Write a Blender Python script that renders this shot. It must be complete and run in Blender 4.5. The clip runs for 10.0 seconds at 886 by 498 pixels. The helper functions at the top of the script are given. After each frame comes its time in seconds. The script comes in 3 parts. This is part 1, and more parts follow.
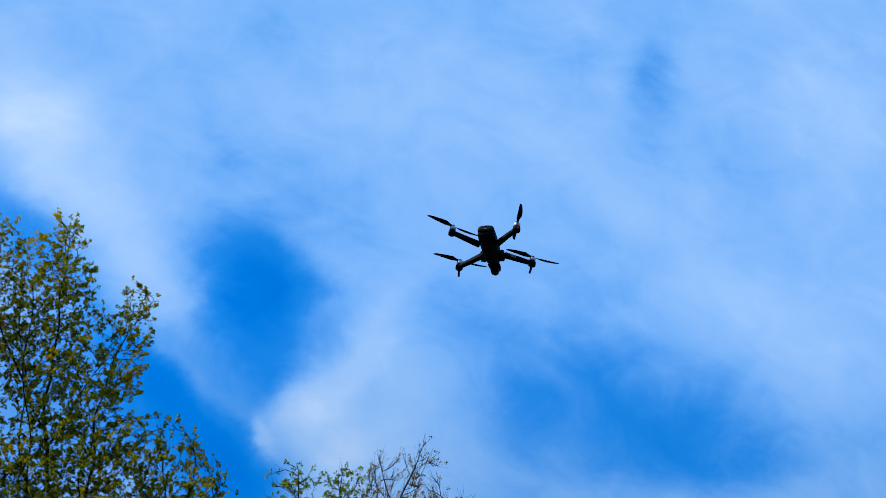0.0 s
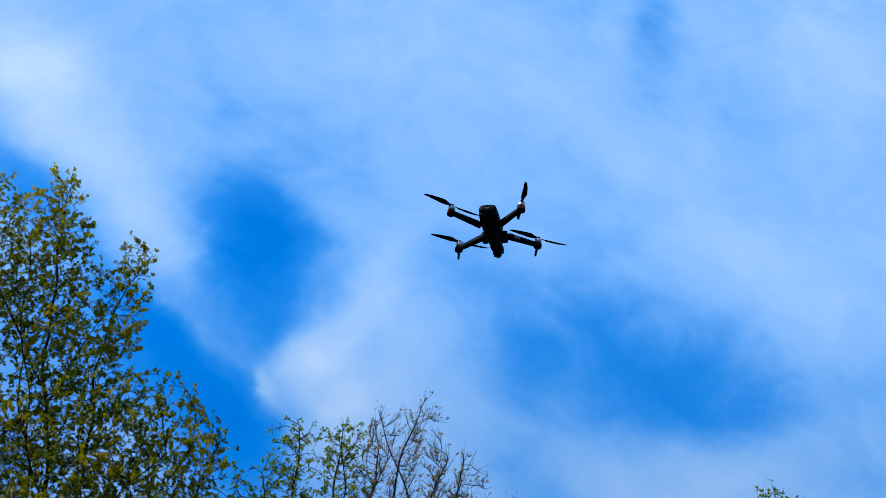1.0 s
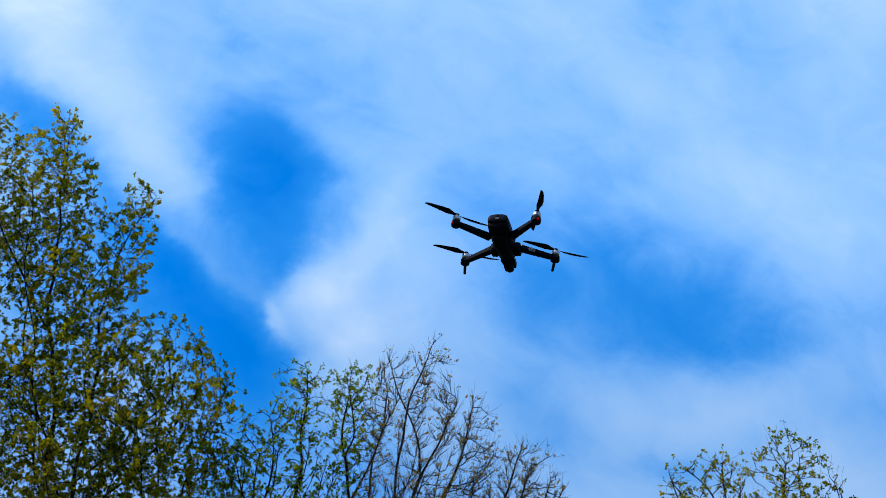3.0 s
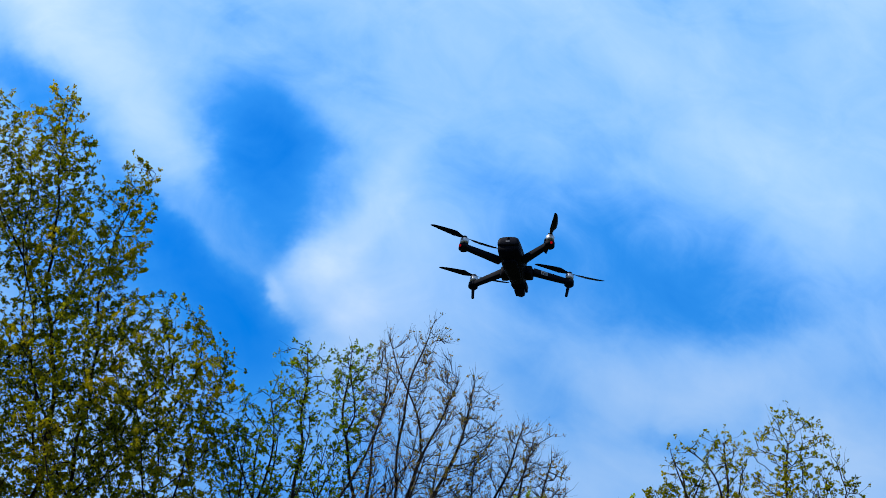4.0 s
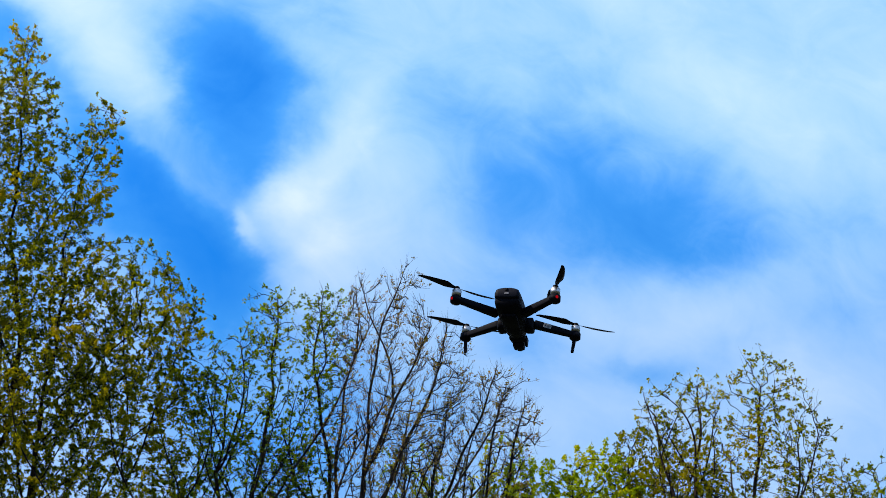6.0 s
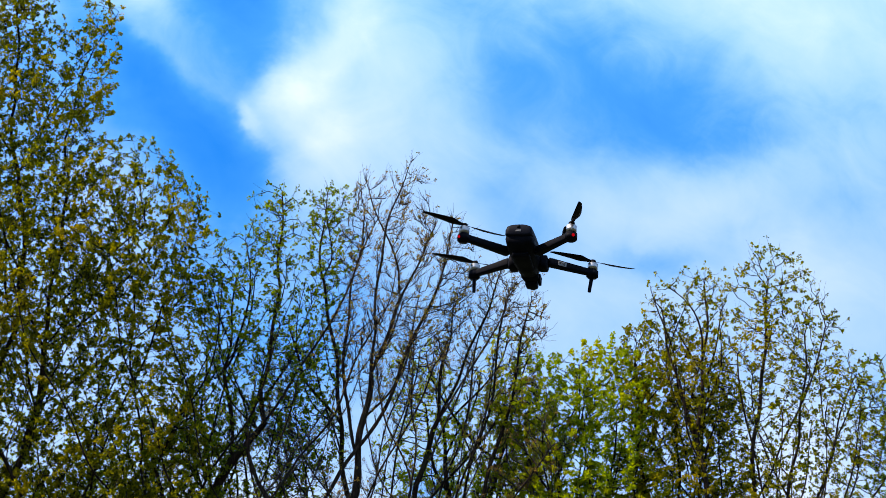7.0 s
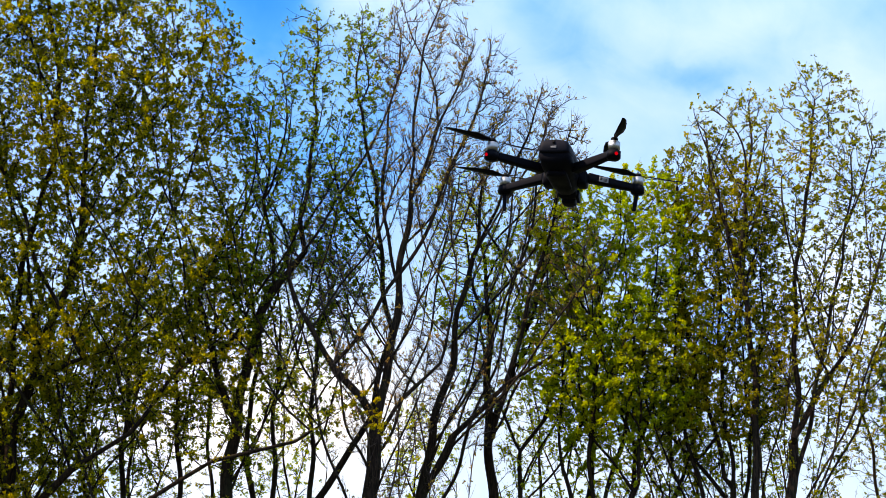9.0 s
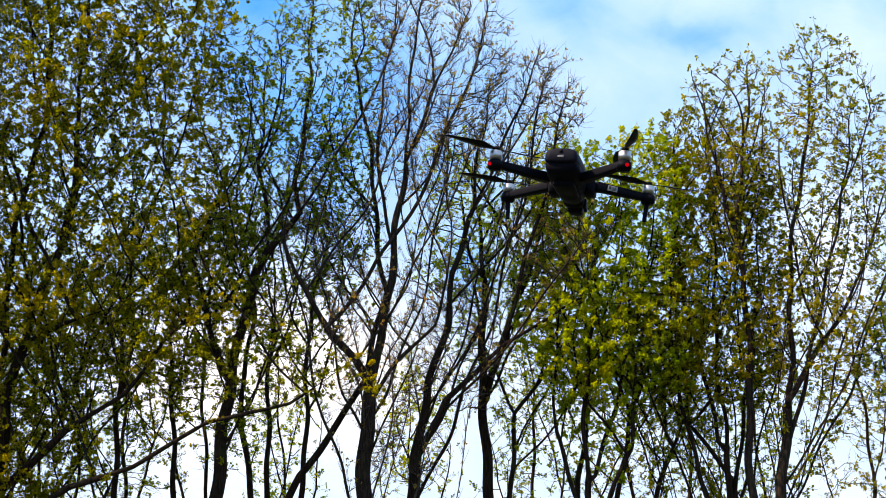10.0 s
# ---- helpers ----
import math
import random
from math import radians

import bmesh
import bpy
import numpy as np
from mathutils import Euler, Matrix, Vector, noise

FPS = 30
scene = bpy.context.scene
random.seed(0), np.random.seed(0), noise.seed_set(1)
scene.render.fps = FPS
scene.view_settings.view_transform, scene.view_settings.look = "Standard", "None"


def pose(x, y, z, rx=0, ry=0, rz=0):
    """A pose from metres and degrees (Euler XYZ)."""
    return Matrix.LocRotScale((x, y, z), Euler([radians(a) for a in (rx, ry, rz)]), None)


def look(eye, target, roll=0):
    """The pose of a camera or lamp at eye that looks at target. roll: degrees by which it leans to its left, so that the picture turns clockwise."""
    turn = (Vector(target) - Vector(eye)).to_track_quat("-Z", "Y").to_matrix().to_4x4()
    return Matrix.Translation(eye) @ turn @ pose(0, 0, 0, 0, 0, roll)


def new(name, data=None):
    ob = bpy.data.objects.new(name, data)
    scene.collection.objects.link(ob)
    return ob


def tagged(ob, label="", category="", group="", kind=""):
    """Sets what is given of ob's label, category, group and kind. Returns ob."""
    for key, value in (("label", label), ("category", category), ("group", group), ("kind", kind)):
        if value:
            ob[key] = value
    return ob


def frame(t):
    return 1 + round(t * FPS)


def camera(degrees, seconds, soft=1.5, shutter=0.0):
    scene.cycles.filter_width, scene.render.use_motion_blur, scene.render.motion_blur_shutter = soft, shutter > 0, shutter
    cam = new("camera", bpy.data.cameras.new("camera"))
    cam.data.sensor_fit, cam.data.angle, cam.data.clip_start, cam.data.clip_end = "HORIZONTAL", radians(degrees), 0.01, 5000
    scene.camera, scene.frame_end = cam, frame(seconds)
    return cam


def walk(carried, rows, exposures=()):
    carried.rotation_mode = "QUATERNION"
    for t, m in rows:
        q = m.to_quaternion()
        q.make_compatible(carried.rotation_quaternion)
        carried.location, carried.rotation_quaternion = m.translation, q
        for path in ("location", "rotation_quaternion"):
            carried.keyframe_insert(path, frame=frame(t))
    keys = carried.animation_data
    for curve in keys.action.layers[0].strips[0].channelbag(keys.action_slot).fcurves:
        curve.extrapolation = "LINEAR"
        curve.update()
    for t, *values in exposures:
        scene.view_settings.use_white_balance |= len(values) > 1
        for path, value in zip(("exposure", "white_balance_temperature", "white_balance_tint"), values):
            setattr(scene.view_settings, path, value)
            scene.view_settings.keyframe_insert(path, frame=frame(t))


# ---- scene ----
# ---- camera and its path ----
cam = camera(37.05, 10.0, 0.6)
ROWS = [
    (0.0, 0.005, 0.000, 1.300, 127.31, -2.08, -4.37),
    (0.5, 0.008, 0.137, 1.477, 126.20, -1.99, -4.27),
    (1.0, 0.022, 0.249, 1.629, 125.17, -1.98, -4.24),
    (1.5, 0.034, 0.364, 1.778, 124.29, -1.79, -4.13),
    (2.0, 0.038, 0.438, 1.907, 123.60, -1.86, -3.98),
    (2.5, 0.045, 0.522, 2.055, 122.89, -1.90, -3.76),
    (4.0, 0.026, 0.735, 2.462, 121.05, -1.98, -3.75),
    (4.5, 0.000, 0.825, 2.600, 120.64, -2.01, -3.92),
    (5.0, -0.016, 0.882, 2.741, 120.10, -2.12, -4.22),
    (6.5, -0.023, 1.106, 3.094, 116.24, -0.79, -4.80),
    (7.0, -0.012, 1.205, 3.200, 113.48, -0.69, -4.29),
    (7.5, 0.000, 1.275, 3.291, 110.88, -0.34, -3.28),
    (8.0, 0.015, 1.346, 3.380, 108.95, -0.25, -2.72),
    (8.5, 0.029, 1.401, 3.461, 107.11, -0.44, -2.44),
    (9.0, 0.034, 1.450, 3.540, 105.57, -0.59, -2.40),
    (9.5, 0.033, 1.495, 3.614, 104.50, -0.79, -2.51),
    (10.0, 0.025, 1.553, 3.683, 103.76, -0.80, -2.69),
]
EXPOSURES = [(0.0, 0.0, 5950, 10), (1.0, 0.06, 5980, 10), (2.5, 0.16, 6150, 10), (4.5, 0.36, 6700, 12), (6.5, 0.66, 7400, 15), (7.5, 0.9, 7800, 17), (10.0, 1.1, 8500, 19)]
walk(cam, [(t, pose(x, y, z, rx, ry, rz)) for t, x, y, z, rx, ry, rz in ROWS], EXPOSURES)

# ---- sky and sun ----
SUN_DIR = Vector((-0.62, -0.13, 0.72)).normalized()


class Net:
    """Short hand for building node trees."""

    def __init__(self, tree):
        self.tree = tree


    def link(self, a, b):
        self.tree.links.new(a, b)

    def put(self, socket, value):
        if isinstance(value, bpy.types.NodeSocket):
            self.link(value, socket)
        else:
            socket.default_value = value

    def math(self, op, a, b=0.0, c=0.0, clamp=False):
        n = self.tree.nodes.new("ShaderNodeMath")
        n.operation, n.use_clamp = op, clamp
        self.put(n.inputs[0], a)
        self.put(n.inputs[1], b)
        self.put(n.inputs[2], c)
        return n.outputs[0]

    def mix(self, fac, a, b, blend="MIX"):
        n = self.tree.nodes.new("ShaderNodeMix")
        n.data_type, n.blend_type = "RGBA", blend
        self.put(n.inputs[0], fac)
        self.put(n.inputs[6], a)
        self.put(n.inputs[7], b)
        return n.outputs[2]

    def noise(self, vector, scale, detail=4.0, rough=0.55, distortion=0.0):
        n = self.tree.nodes.new("ShaderNodeTexNoise")
        self.put(n.inputs["Vector"], vector)
        n.inputs["Scale"].default_value = scale
        n.inputs["Detail"].default_value = detail
        n.inputs["Roughness"].default_value = rough
        n.inputs["Distortion"].default_value = distortion
        return n

    def remap(self, value, a, b, c=0.0, d=1.0, smooth=True):
        n = self.tree.nodes.new("ShaderNodeMapRange")
        n.interpolation_type = "SMOOTHSTEP" if smooth else "LINEAR"
        self.put(n.inputs["Value"], value)
        for key, v in (("From Min", a), ("From Max", b), ("To Min", c), ("To Max", d)):
            self.put(n.inputs[key], v)
        return n.outputs["Result"]


# soft banks (+) and gaps (-) of the cloud veil: u right and v up on a plane one unit ahead,
# half length, half width, tilt in degrees, strength
CLOUDS = [
    (-0.085, 0.720, 0.040, 0.032, -41, -0.25),
    (-0.333, 0.740, 0.068, 0.034, -42, -0.55),
    (-0.166, 0.562, 0.109, 0.032, -49, -0.50),
    (-0.114, 0.496, 0.065, 0.045, -53, -0.20),
    (-0.254, 0.572, 0.095, 0.084, 0, -0.30),
    (-0.173, 0.610, 0.068, 0.010, -40, 0.15),
    (-0.334, 0.823, 0.128, 0.046, -58, 0.36),
    (-0.222, 0.714, 0.078, 0.033, -61, 0.20),
    (-0.370, 0.889, 0.054, 0.045, 0, 0.15),
    (-0.041, 0.550, 0.058, 0.021, -59, 0.17),
    (-0.065, 0.573, 0.027, 0.012, 77, 0.06),
    (-0.007, 0.580, 0.091, 0.052, 54, 0.06),
    (-0.095, 0.546, 0.019, 0.006, -63, 0.25),
    (0.232, 0.593, 0.153, 0.086, -16, -0.36),
    (0.278, 0.574, 0.067, 0.031, -22, -0.12),
    (0.265, 0.798, 0.168, 0.036, -47, 0.10),
    (0.265, 0.995, 0.079, 0.026, 83, -0.22),
    (-0.100, 0.820, 0.094, 0.044, -37, -0.14),
    (0.074, 0.682, 0.042, 0.038, 0, -0.10),
    (-0.032, 0.964, 0.087, 0.065, 0, 0.12),
    (0.329, 0.507, 0.104, 0.026, 19, 0.22),
    (0.159, 0.479, 0.071, 0.026, 0, 0.05),
    (-0.123, 0.687, 0.082, 0.043, -69, -0.62),
    (-0.095, 0.602, 0.033, 0.014, 64, -0.12),
    (-0.035, 0.621, 0.084, 0.019, 57, 0.27),
    (0.454, 0.950, 0.137, 0.052, 82, 0.10),
    (0.376, 0.658, 0.070, 0.046, -54, 0.12),
    (-0.048, 0.504, 0.054, 0.030, 43, 0.12),
    (-0.120, 0.445, 0.060, 0.040, 81, -0.18),
    (-0.035, 0.370, 0.110, 0.060, 0, -0.24),
    (0.140, 0.463, 0.069, 0.025, -47, -0.18),
    (0.238, 0.435, 0.035, 0.012, 11, -0.20),
    (0.200, 0.414, 0.051, 0.025, 0, 0.12),
    (0.303, 0.493, 0.073, 0.026, -22, 0.12),
    (0.373, 0.403, 0.047, 0.060, 0, 0.20),
    (-0.037, 0.159, 0.060, 0.052, 0, 0.30),
    (0.065, 0.236, 0.022, 0.027, 0, -0.30),
    (0.173, 0.158, 0.026, 0.017, 0, -0.35),
    (0.264, 0.217, 0.022, 0.027, 0, -0.30),
    (-0.124, 0.180, 0.064, 0.065, 0, 0.25),
    (0.352, 0.259, 0.050, 0.055, 0, 0.30),
    (-0.058, 0.270, 0.050, 0.051, 0, -0.10),
    (-0.020, 0.147, 0.068, 0.038, 0, 0.20),
    (-0.164, 0.145, 0.063, 0.038, 0, 0.20),
]


def make_world():
    world = bpy.data.worlds.new("sky")
    scene.world = world
    world.use_nodes = True
    tree = world.node_tree
    tree.nodes.clear()
    g = Net(tree)
    coords = tree.nodes.new("ShaderNodeTexCoord")
    split = tree.nodes.new("ShaderNodeSeparateXYZ")
    g.link(coords.outputs["Generated"], split.inputs[0])
    ahead = g.math("MAXIMUM", g.math("ABSOLUTE", split.outputs[1]), 0.12)
    u = g.math("DIVIDE", split.outputs[0], ahead)
    v = g.math("DIVIDE", split.outputs[2], ahead)
    flat = tree.nodes.new("ShaderNodeCombineXYZ")
    g.link(u, flat.inputs[0])
    g.link(v, flat.inputs[1])
    warp = g.noise(flat.outputs[0], 9.0, 5.0, 0.6)
    ws = tree.nodes.new("ShaderNodeSeparateColor")
    g.link(warp.outputs["Color"], ws.inputs[0])
    uw = g.math("ADD", u, g.math("MULTIPLY", g.math("SUBTRACT", ws.outputs[0], 0.5), 0.065))
    vw = g.math("ADD", v, g.math("MULTIPLY", g.math("SUBTRACT", ws.outputs[1], 0.5), 0.065))
    # broad veil with wisps drawn out along one wind direction
    stretch = tree.nodes.new("ShaderNodeMapping")
    stretch.vector_type = "TEXTURE"
    stretch.inputs["Rotation"].default_value = (0, 0, radians(-42))
    stretch.inputs["Scale"].default_value = (1.15, 0.7, 1.0)
    g.link(flat.outputs[0], stretch.inputs["Vector"])
    wisps = g.noise(stretch.outputs[0], 5.5, 6.0, 0.55, 0.5).outputs["Fac"]
    broad = g.noise(flat.outputs[0], 3.1, 3.0, 0.5).outputs["Fac"]
    cover = g.math("ADD", 0.70, g.math("MULTIPLY", g.math("SUBTRACT", wisps, 0.5), 0.50))
    cover = g.math("ADD", cover, g.math("MULTIPLY", g.math("SUBTRACT", broad, 0.5), 0.30))
    fine = g.noise(flat.outputs[0], 13.0, 8.0, 0.6, 0.9).outputs["Fac"]
    cover = g.math("ADD", cover, g.math("MULTIPLY", g.math("SUBTRACT", fine, 0.5), 0.36))
    for cu, cv, a, b, tilt, power in CLOUDS:
        c, s = math.cos(radians(tilt)), math.sin(radians(tilt))
        du, dv = g.math("SUBTRACT", uw, cu), g.math("SUBTRACT", vw, cv)
        p = g.math("ADD", g.math("MULTIPLY", du, c / a), g.math("MULTIPLY", dv, s / a))
        q = g.math("ADD", g.math("MULTIPLY", du, -s / b), g.math("MULTIPLY", dv, c / b))
        r = g.math("ADD", g.math("MULTIPLY", p, p), g.math("MULTIPLY", q, q))
        bell = g.math("EXPONENT", g.math("MULTIPLY", g.math("POWER", r, 1.25), -0.7))
        cover = g.math("ADD", cover, g.math("MULTIPLY", bell, power))
    sky = tree.nodes.new("ShaderNodeTexSky")
    sky.sky_type = "NISHITA"
    sky.sun_disc = False
    sky.sun_elevation = math.asin(SUN_DIR.z)
    sky.sun_rotation = math.atan2(SUN_DIR.x, SUN_DIR.y)
    sky.air_density, sky.dust_density, sky.ozone_density = 1.0, 0.3, 3.0
    deep = tree.nodes.new("ShaderNodeHueSaturation")
    deep.inputs["Saturation"].default_value = SKY_SATURATION
    deep.inputs["Value"].default_value = SKY_GAIN
    g.link(g.mix(1.0, sky.outputs[0], SKY_TINT, "MULTIPLY"), deep.inputs["Color"])
    # the veil thickens towards the horizon
    cover = g.math("ADD", cover, g.remap(v, 0.34, 0.10, 0.0, 0.35))
    film = g.remap(cover, -0.10, 0.62, 0.0, 1.0, False)
    thin = g.remap(cover, 0.22, 0.92)
    thick = g.remap(cover, 0.74, 1.7)
    colour = g.mix(film, deep.outputs[0], FILM)
    colour = g.mix(thin, colour, VEIL)
    colour = g.mix(thick, colour, CLOUD)
    # brightness gain put into the high sky's colour, to offset the low early exposure
    colour = g.mix(1.0, colour, g.remap(v, 0.42, 0.72, 1.0, 1.2), "MULTIPLY")
    back = tree.nodes.new("ShaderNodeBackground")
    g.link(colour, back.inputs["Color"])
    back.inputs["Strength"].default_value = 0.05
    out = tree.nodes.new("ShaderNodeOutputWorld")
    g.link(back.outputs[0], out.inputs["Surface"])


SKY_SATURATION, SKY_GAIN, SKY_TINT = 1.45, 2.75, (0.75, 0.92, 1.25, 1)
FILM = (0.8, 5.4, 14.2, 1)
VEIL = (5.1, 8.9, 15.0, 1)
CLOUD = (13.0, 14.8, 16.8, 1)
make_world()

sun = new("sun", bpy.data.lights.new("sun", "SUN"))
sun.data.energy, sun.data.angle, sun.data.color = 5.0, radians(0.6), (1.0, 0.95, 0.86)
sun.matrix_world = look((0, 0, 60), Vector((0, 0, 60)) - SUN_DIR)


# ---- materials ----
def material(name):
    m = bpy.data.materials.new(name)
    m.use_nodes = True
    m.node_tree.nodes.clear()
    out = m.node_tree.nodes.new("ShaderNodeOutputMaterial")
    return m, Net(m.node_tree), out


def place_of(g):
    return g.tree.nodes.new("ShaderNodeTexCoord").outputs["Object"]


def bump(g, height, strength, distance):
    b = g.tree.nodes.new("ShaderNodeBump")
    b.inputs["Strength"].default_value = strength
    b.inputs["Distance"].default_value = distance
    g.put(b.inputs["Height"], height)
    return b.outputs[0]


def leaf_material(name, young, grown, yellow):
    m, g, out = material(name)
    geo = g.tree.nodes.new("ShaderNodeNewGeometry")
    rnd = geo.outputs["Random Per Island"]
    broad = g.noise(place_of(g), 0.55, 3.0).outputs["Fac"]
    base = g.mix(g.remap(rnd, 0.1, 0.9), (*young, 1), (*grown, 1))
    base = g.mix(g.remap(broad, 0.45, 0.68), base, (*yellow, 1))
    fine = g.noise(place_of(g), 18.0, 3.0).outputs["Fac"]
    base = g.mix(g.remap(fine, 0.35, 0.75, 0.0, 0.35), base, (0.035, 0.035, 0.008, 1))
    p = g.tree.nodes.new("ShaderNodeBsdfPrincipled")
    g.link(base, p.inputs["Base Color"])
    p.inputs["Roughness"].default_value = 0.55
    p.inputs["Specular IOR Level"].default_value = 0.05
    t = g.tree.nodes.new("ShaderNodeBsdfTranslucent")
    lit = g.mix(1.0, base, (1.4, 1.35, 0.4, 1), "MULTIPLY")
    g.link(lit, t.inputs["Color"])
    s = g.tree.nodes.new("ShaderNodeMixShader")
    s.inputs[0].default_value = 0.62
    g.link(p.outputs[0], s.inputs[1])
    g.link(t.outputs[0], s.inputs[2])
    g.link(s.outputs[0], out.inputs["Surface"])
    return m


def bark_material(name, dark, pale):
    m, g, out = material(name)
    where = place_of(g)
    mapping = g.tree.nodes.new("ShaderNodeMapping")
    mapping.inputs["Scale"].default_value = (1.0, 1.0, 0.16)
    g.link(where, mapping.inputs["Vector"])
    ridges = g.noise(mapping.outputs[0], 22.0, 5.0, 0.65).outputs["Fac"]
    stains = g.noise(where, 1.3, 4.0).outputs["Fac"]
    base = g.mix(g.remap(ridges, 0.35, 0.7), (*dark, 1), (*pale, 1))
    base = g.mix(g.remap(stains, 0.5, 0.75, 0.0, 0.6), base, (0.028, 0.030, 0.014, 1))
    p = g.tree.nodes.new("ShaderNodeBsdfPrincipled")
    g.link(base, p.inputs["Base Color"])
    p.inputs["Roughness"].default_value = 0.95
    p.inputs["Specular IOR Level"].default_value = 0.08
    g.link(bump(g, ridges, 0.8, 0.03), p.inputs["Normal"])
    g.link(p.outputs[0], out.inputs["Surface"])
    return m


def shell_material(name, colour, rough, metal=0.0, grain=900.0, wear=0.25, gloss=0.035):
    m, g, out = material(name)
    where = place_of(g)
    fine = g.noise(where, grain, 2.0).outputs["Fac"]
    smudge = g.noise(where, 38.0, 4.0).outputs["Fac"]
    base = g.mix(g.remap(smudge, 0.4, 0.75, 0.0, wear), (*colour, 1), (*(min(1, c * 1.6) for c in colour), 1))
    p = g.tree.nodes.new("ShaderNodeBsdfPrincipled")
    g.link(base, p.inputs["Base Color"])
    p.inputs["Metallic"].default_value = metal
    p.inputs["Specular IOR Level"].default_value = gloss
    g.link(g.remap(smudge, 0.3, 0.8, rough - 0.08, rough + 0.12), p.inputs["Roughness"])
    g.link(bump(g, fine, 0.25, 0.0004), p.inputs["Normal"])
    g.link(p.outputs[0], out.inputs["Surface"])
    return m


def glow_material(name, colour, strength):
    m, g, out = material(name)
    e = g.tree.nodes.new("ShaderNodeEmission")
    e.inputs["Color"].default_value = (*colour, 1)
    e.inputs["Strength"].default_value = strength
    g.link(e.outputs[0], out.inputs["Surface"])
    return m


def ground_material():
    m, g, out = material("meadow")
    where = place_of(g)
    a = g.noise(where, 0.35, 6.0).outputs["Fac"]
    b = g.noise(where, 14.0, 5.0, 0.7).outputs["Fac"]
    base = g.mix(g.remap(a, 0.35, 0.65), (0.026, 0.042, 0.012, 1), (0.045, 0.044, 0.018, 1))
    base = g.mix(g.remap(b, 0.4, 0.7, 0.0, 0.7), base, (0.03, 0.04, 0.012, 1))
    p = g.tree.nodes.new("ShaderNodeBsdfPrincipled")
    g.link(base, p.inputs["Base Color"])
    p.inputs["Roughness"].default_value = 0.95
    g.link(bump(g, b, 1.0, 0.06), p.inputs["Normal"])
    g.link(p.outputs[0], out.inputs["Surface"])
    return m


GREEN = leaf_material("leaf_green", (0.19, 0.27, 0.010), (0.034, 0.060, 0.004), (0.26, 0.28, 0.010))
FRESH = leaf_material("leaf_fresh", (0.38, 0.45, 0.010), (0.16, 0.24, 0.008), (0.44, 0.43, 0.012))
OLIVE = leaf_material("leaf_olive", (0.27, 0.27, 0.008), (0.034, 0.050, 0.004), (0.34, 0.27, 0.008))
BUDS = leaf_material("leaf_buds", (0.28, 0.19, 0.07), (0.15, 0.12, 0.03), (0.30, 0.17, 0.06))
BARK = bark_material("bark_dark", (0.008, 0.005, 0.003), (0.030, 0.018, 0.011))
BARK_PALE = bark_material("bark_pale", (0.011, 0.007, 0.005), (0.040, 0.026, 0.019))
TWIG_PALE = bark_material("twig_pale", (0.025, 0.018, 0.015), (0.095, 0.070, 0.060))
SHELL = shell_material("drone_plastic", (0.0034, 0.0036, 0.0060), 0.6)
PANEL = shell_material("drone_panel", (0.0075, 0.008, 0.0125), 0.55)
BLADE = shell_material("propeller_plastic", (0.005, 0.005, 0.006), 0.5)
METAL = shell_material("motor_metal", (0.36, 0.36, 0.37), 0.42, 1.0)
STICKER = shell_material("sticker_paper", (0.20, 0.20, 0.21), 0.6)
INK = shell_material("ink", (0.05, 0.05, 0.05), 0.6)
MARK = shell_material("pale_print", (0.13, 0.13, 0.14), 0.5)
GLASS = shell_material("lens_glass", (0.006, 0.006, 0.008), 0.12)
RED = glow_material("red_lamp", (1.0, 0.008, 0.02), 0.26)

# ---- ground ----
def make_ground():
    bm = bmesh.new()
    bmesh.ops.create_grid(bm, x_segments=80, y_segments=80, size=2000)
    for v in bm.verts:
        d = v.co.length
        v.co.z = 0.0 if d < 120 else 0.6 * noise.noise(v.co * 0.004) * min(1, (d - 120) / 400)
    me = bpy.data.meshes.new("ground")
    bm.to_mesh(me)
    bm.free()
    me.materials.append(ground_material())
    tagged(new("ground", me), "rough spring meadow grass below the trees", "ground", kind="structure")


make_ground()


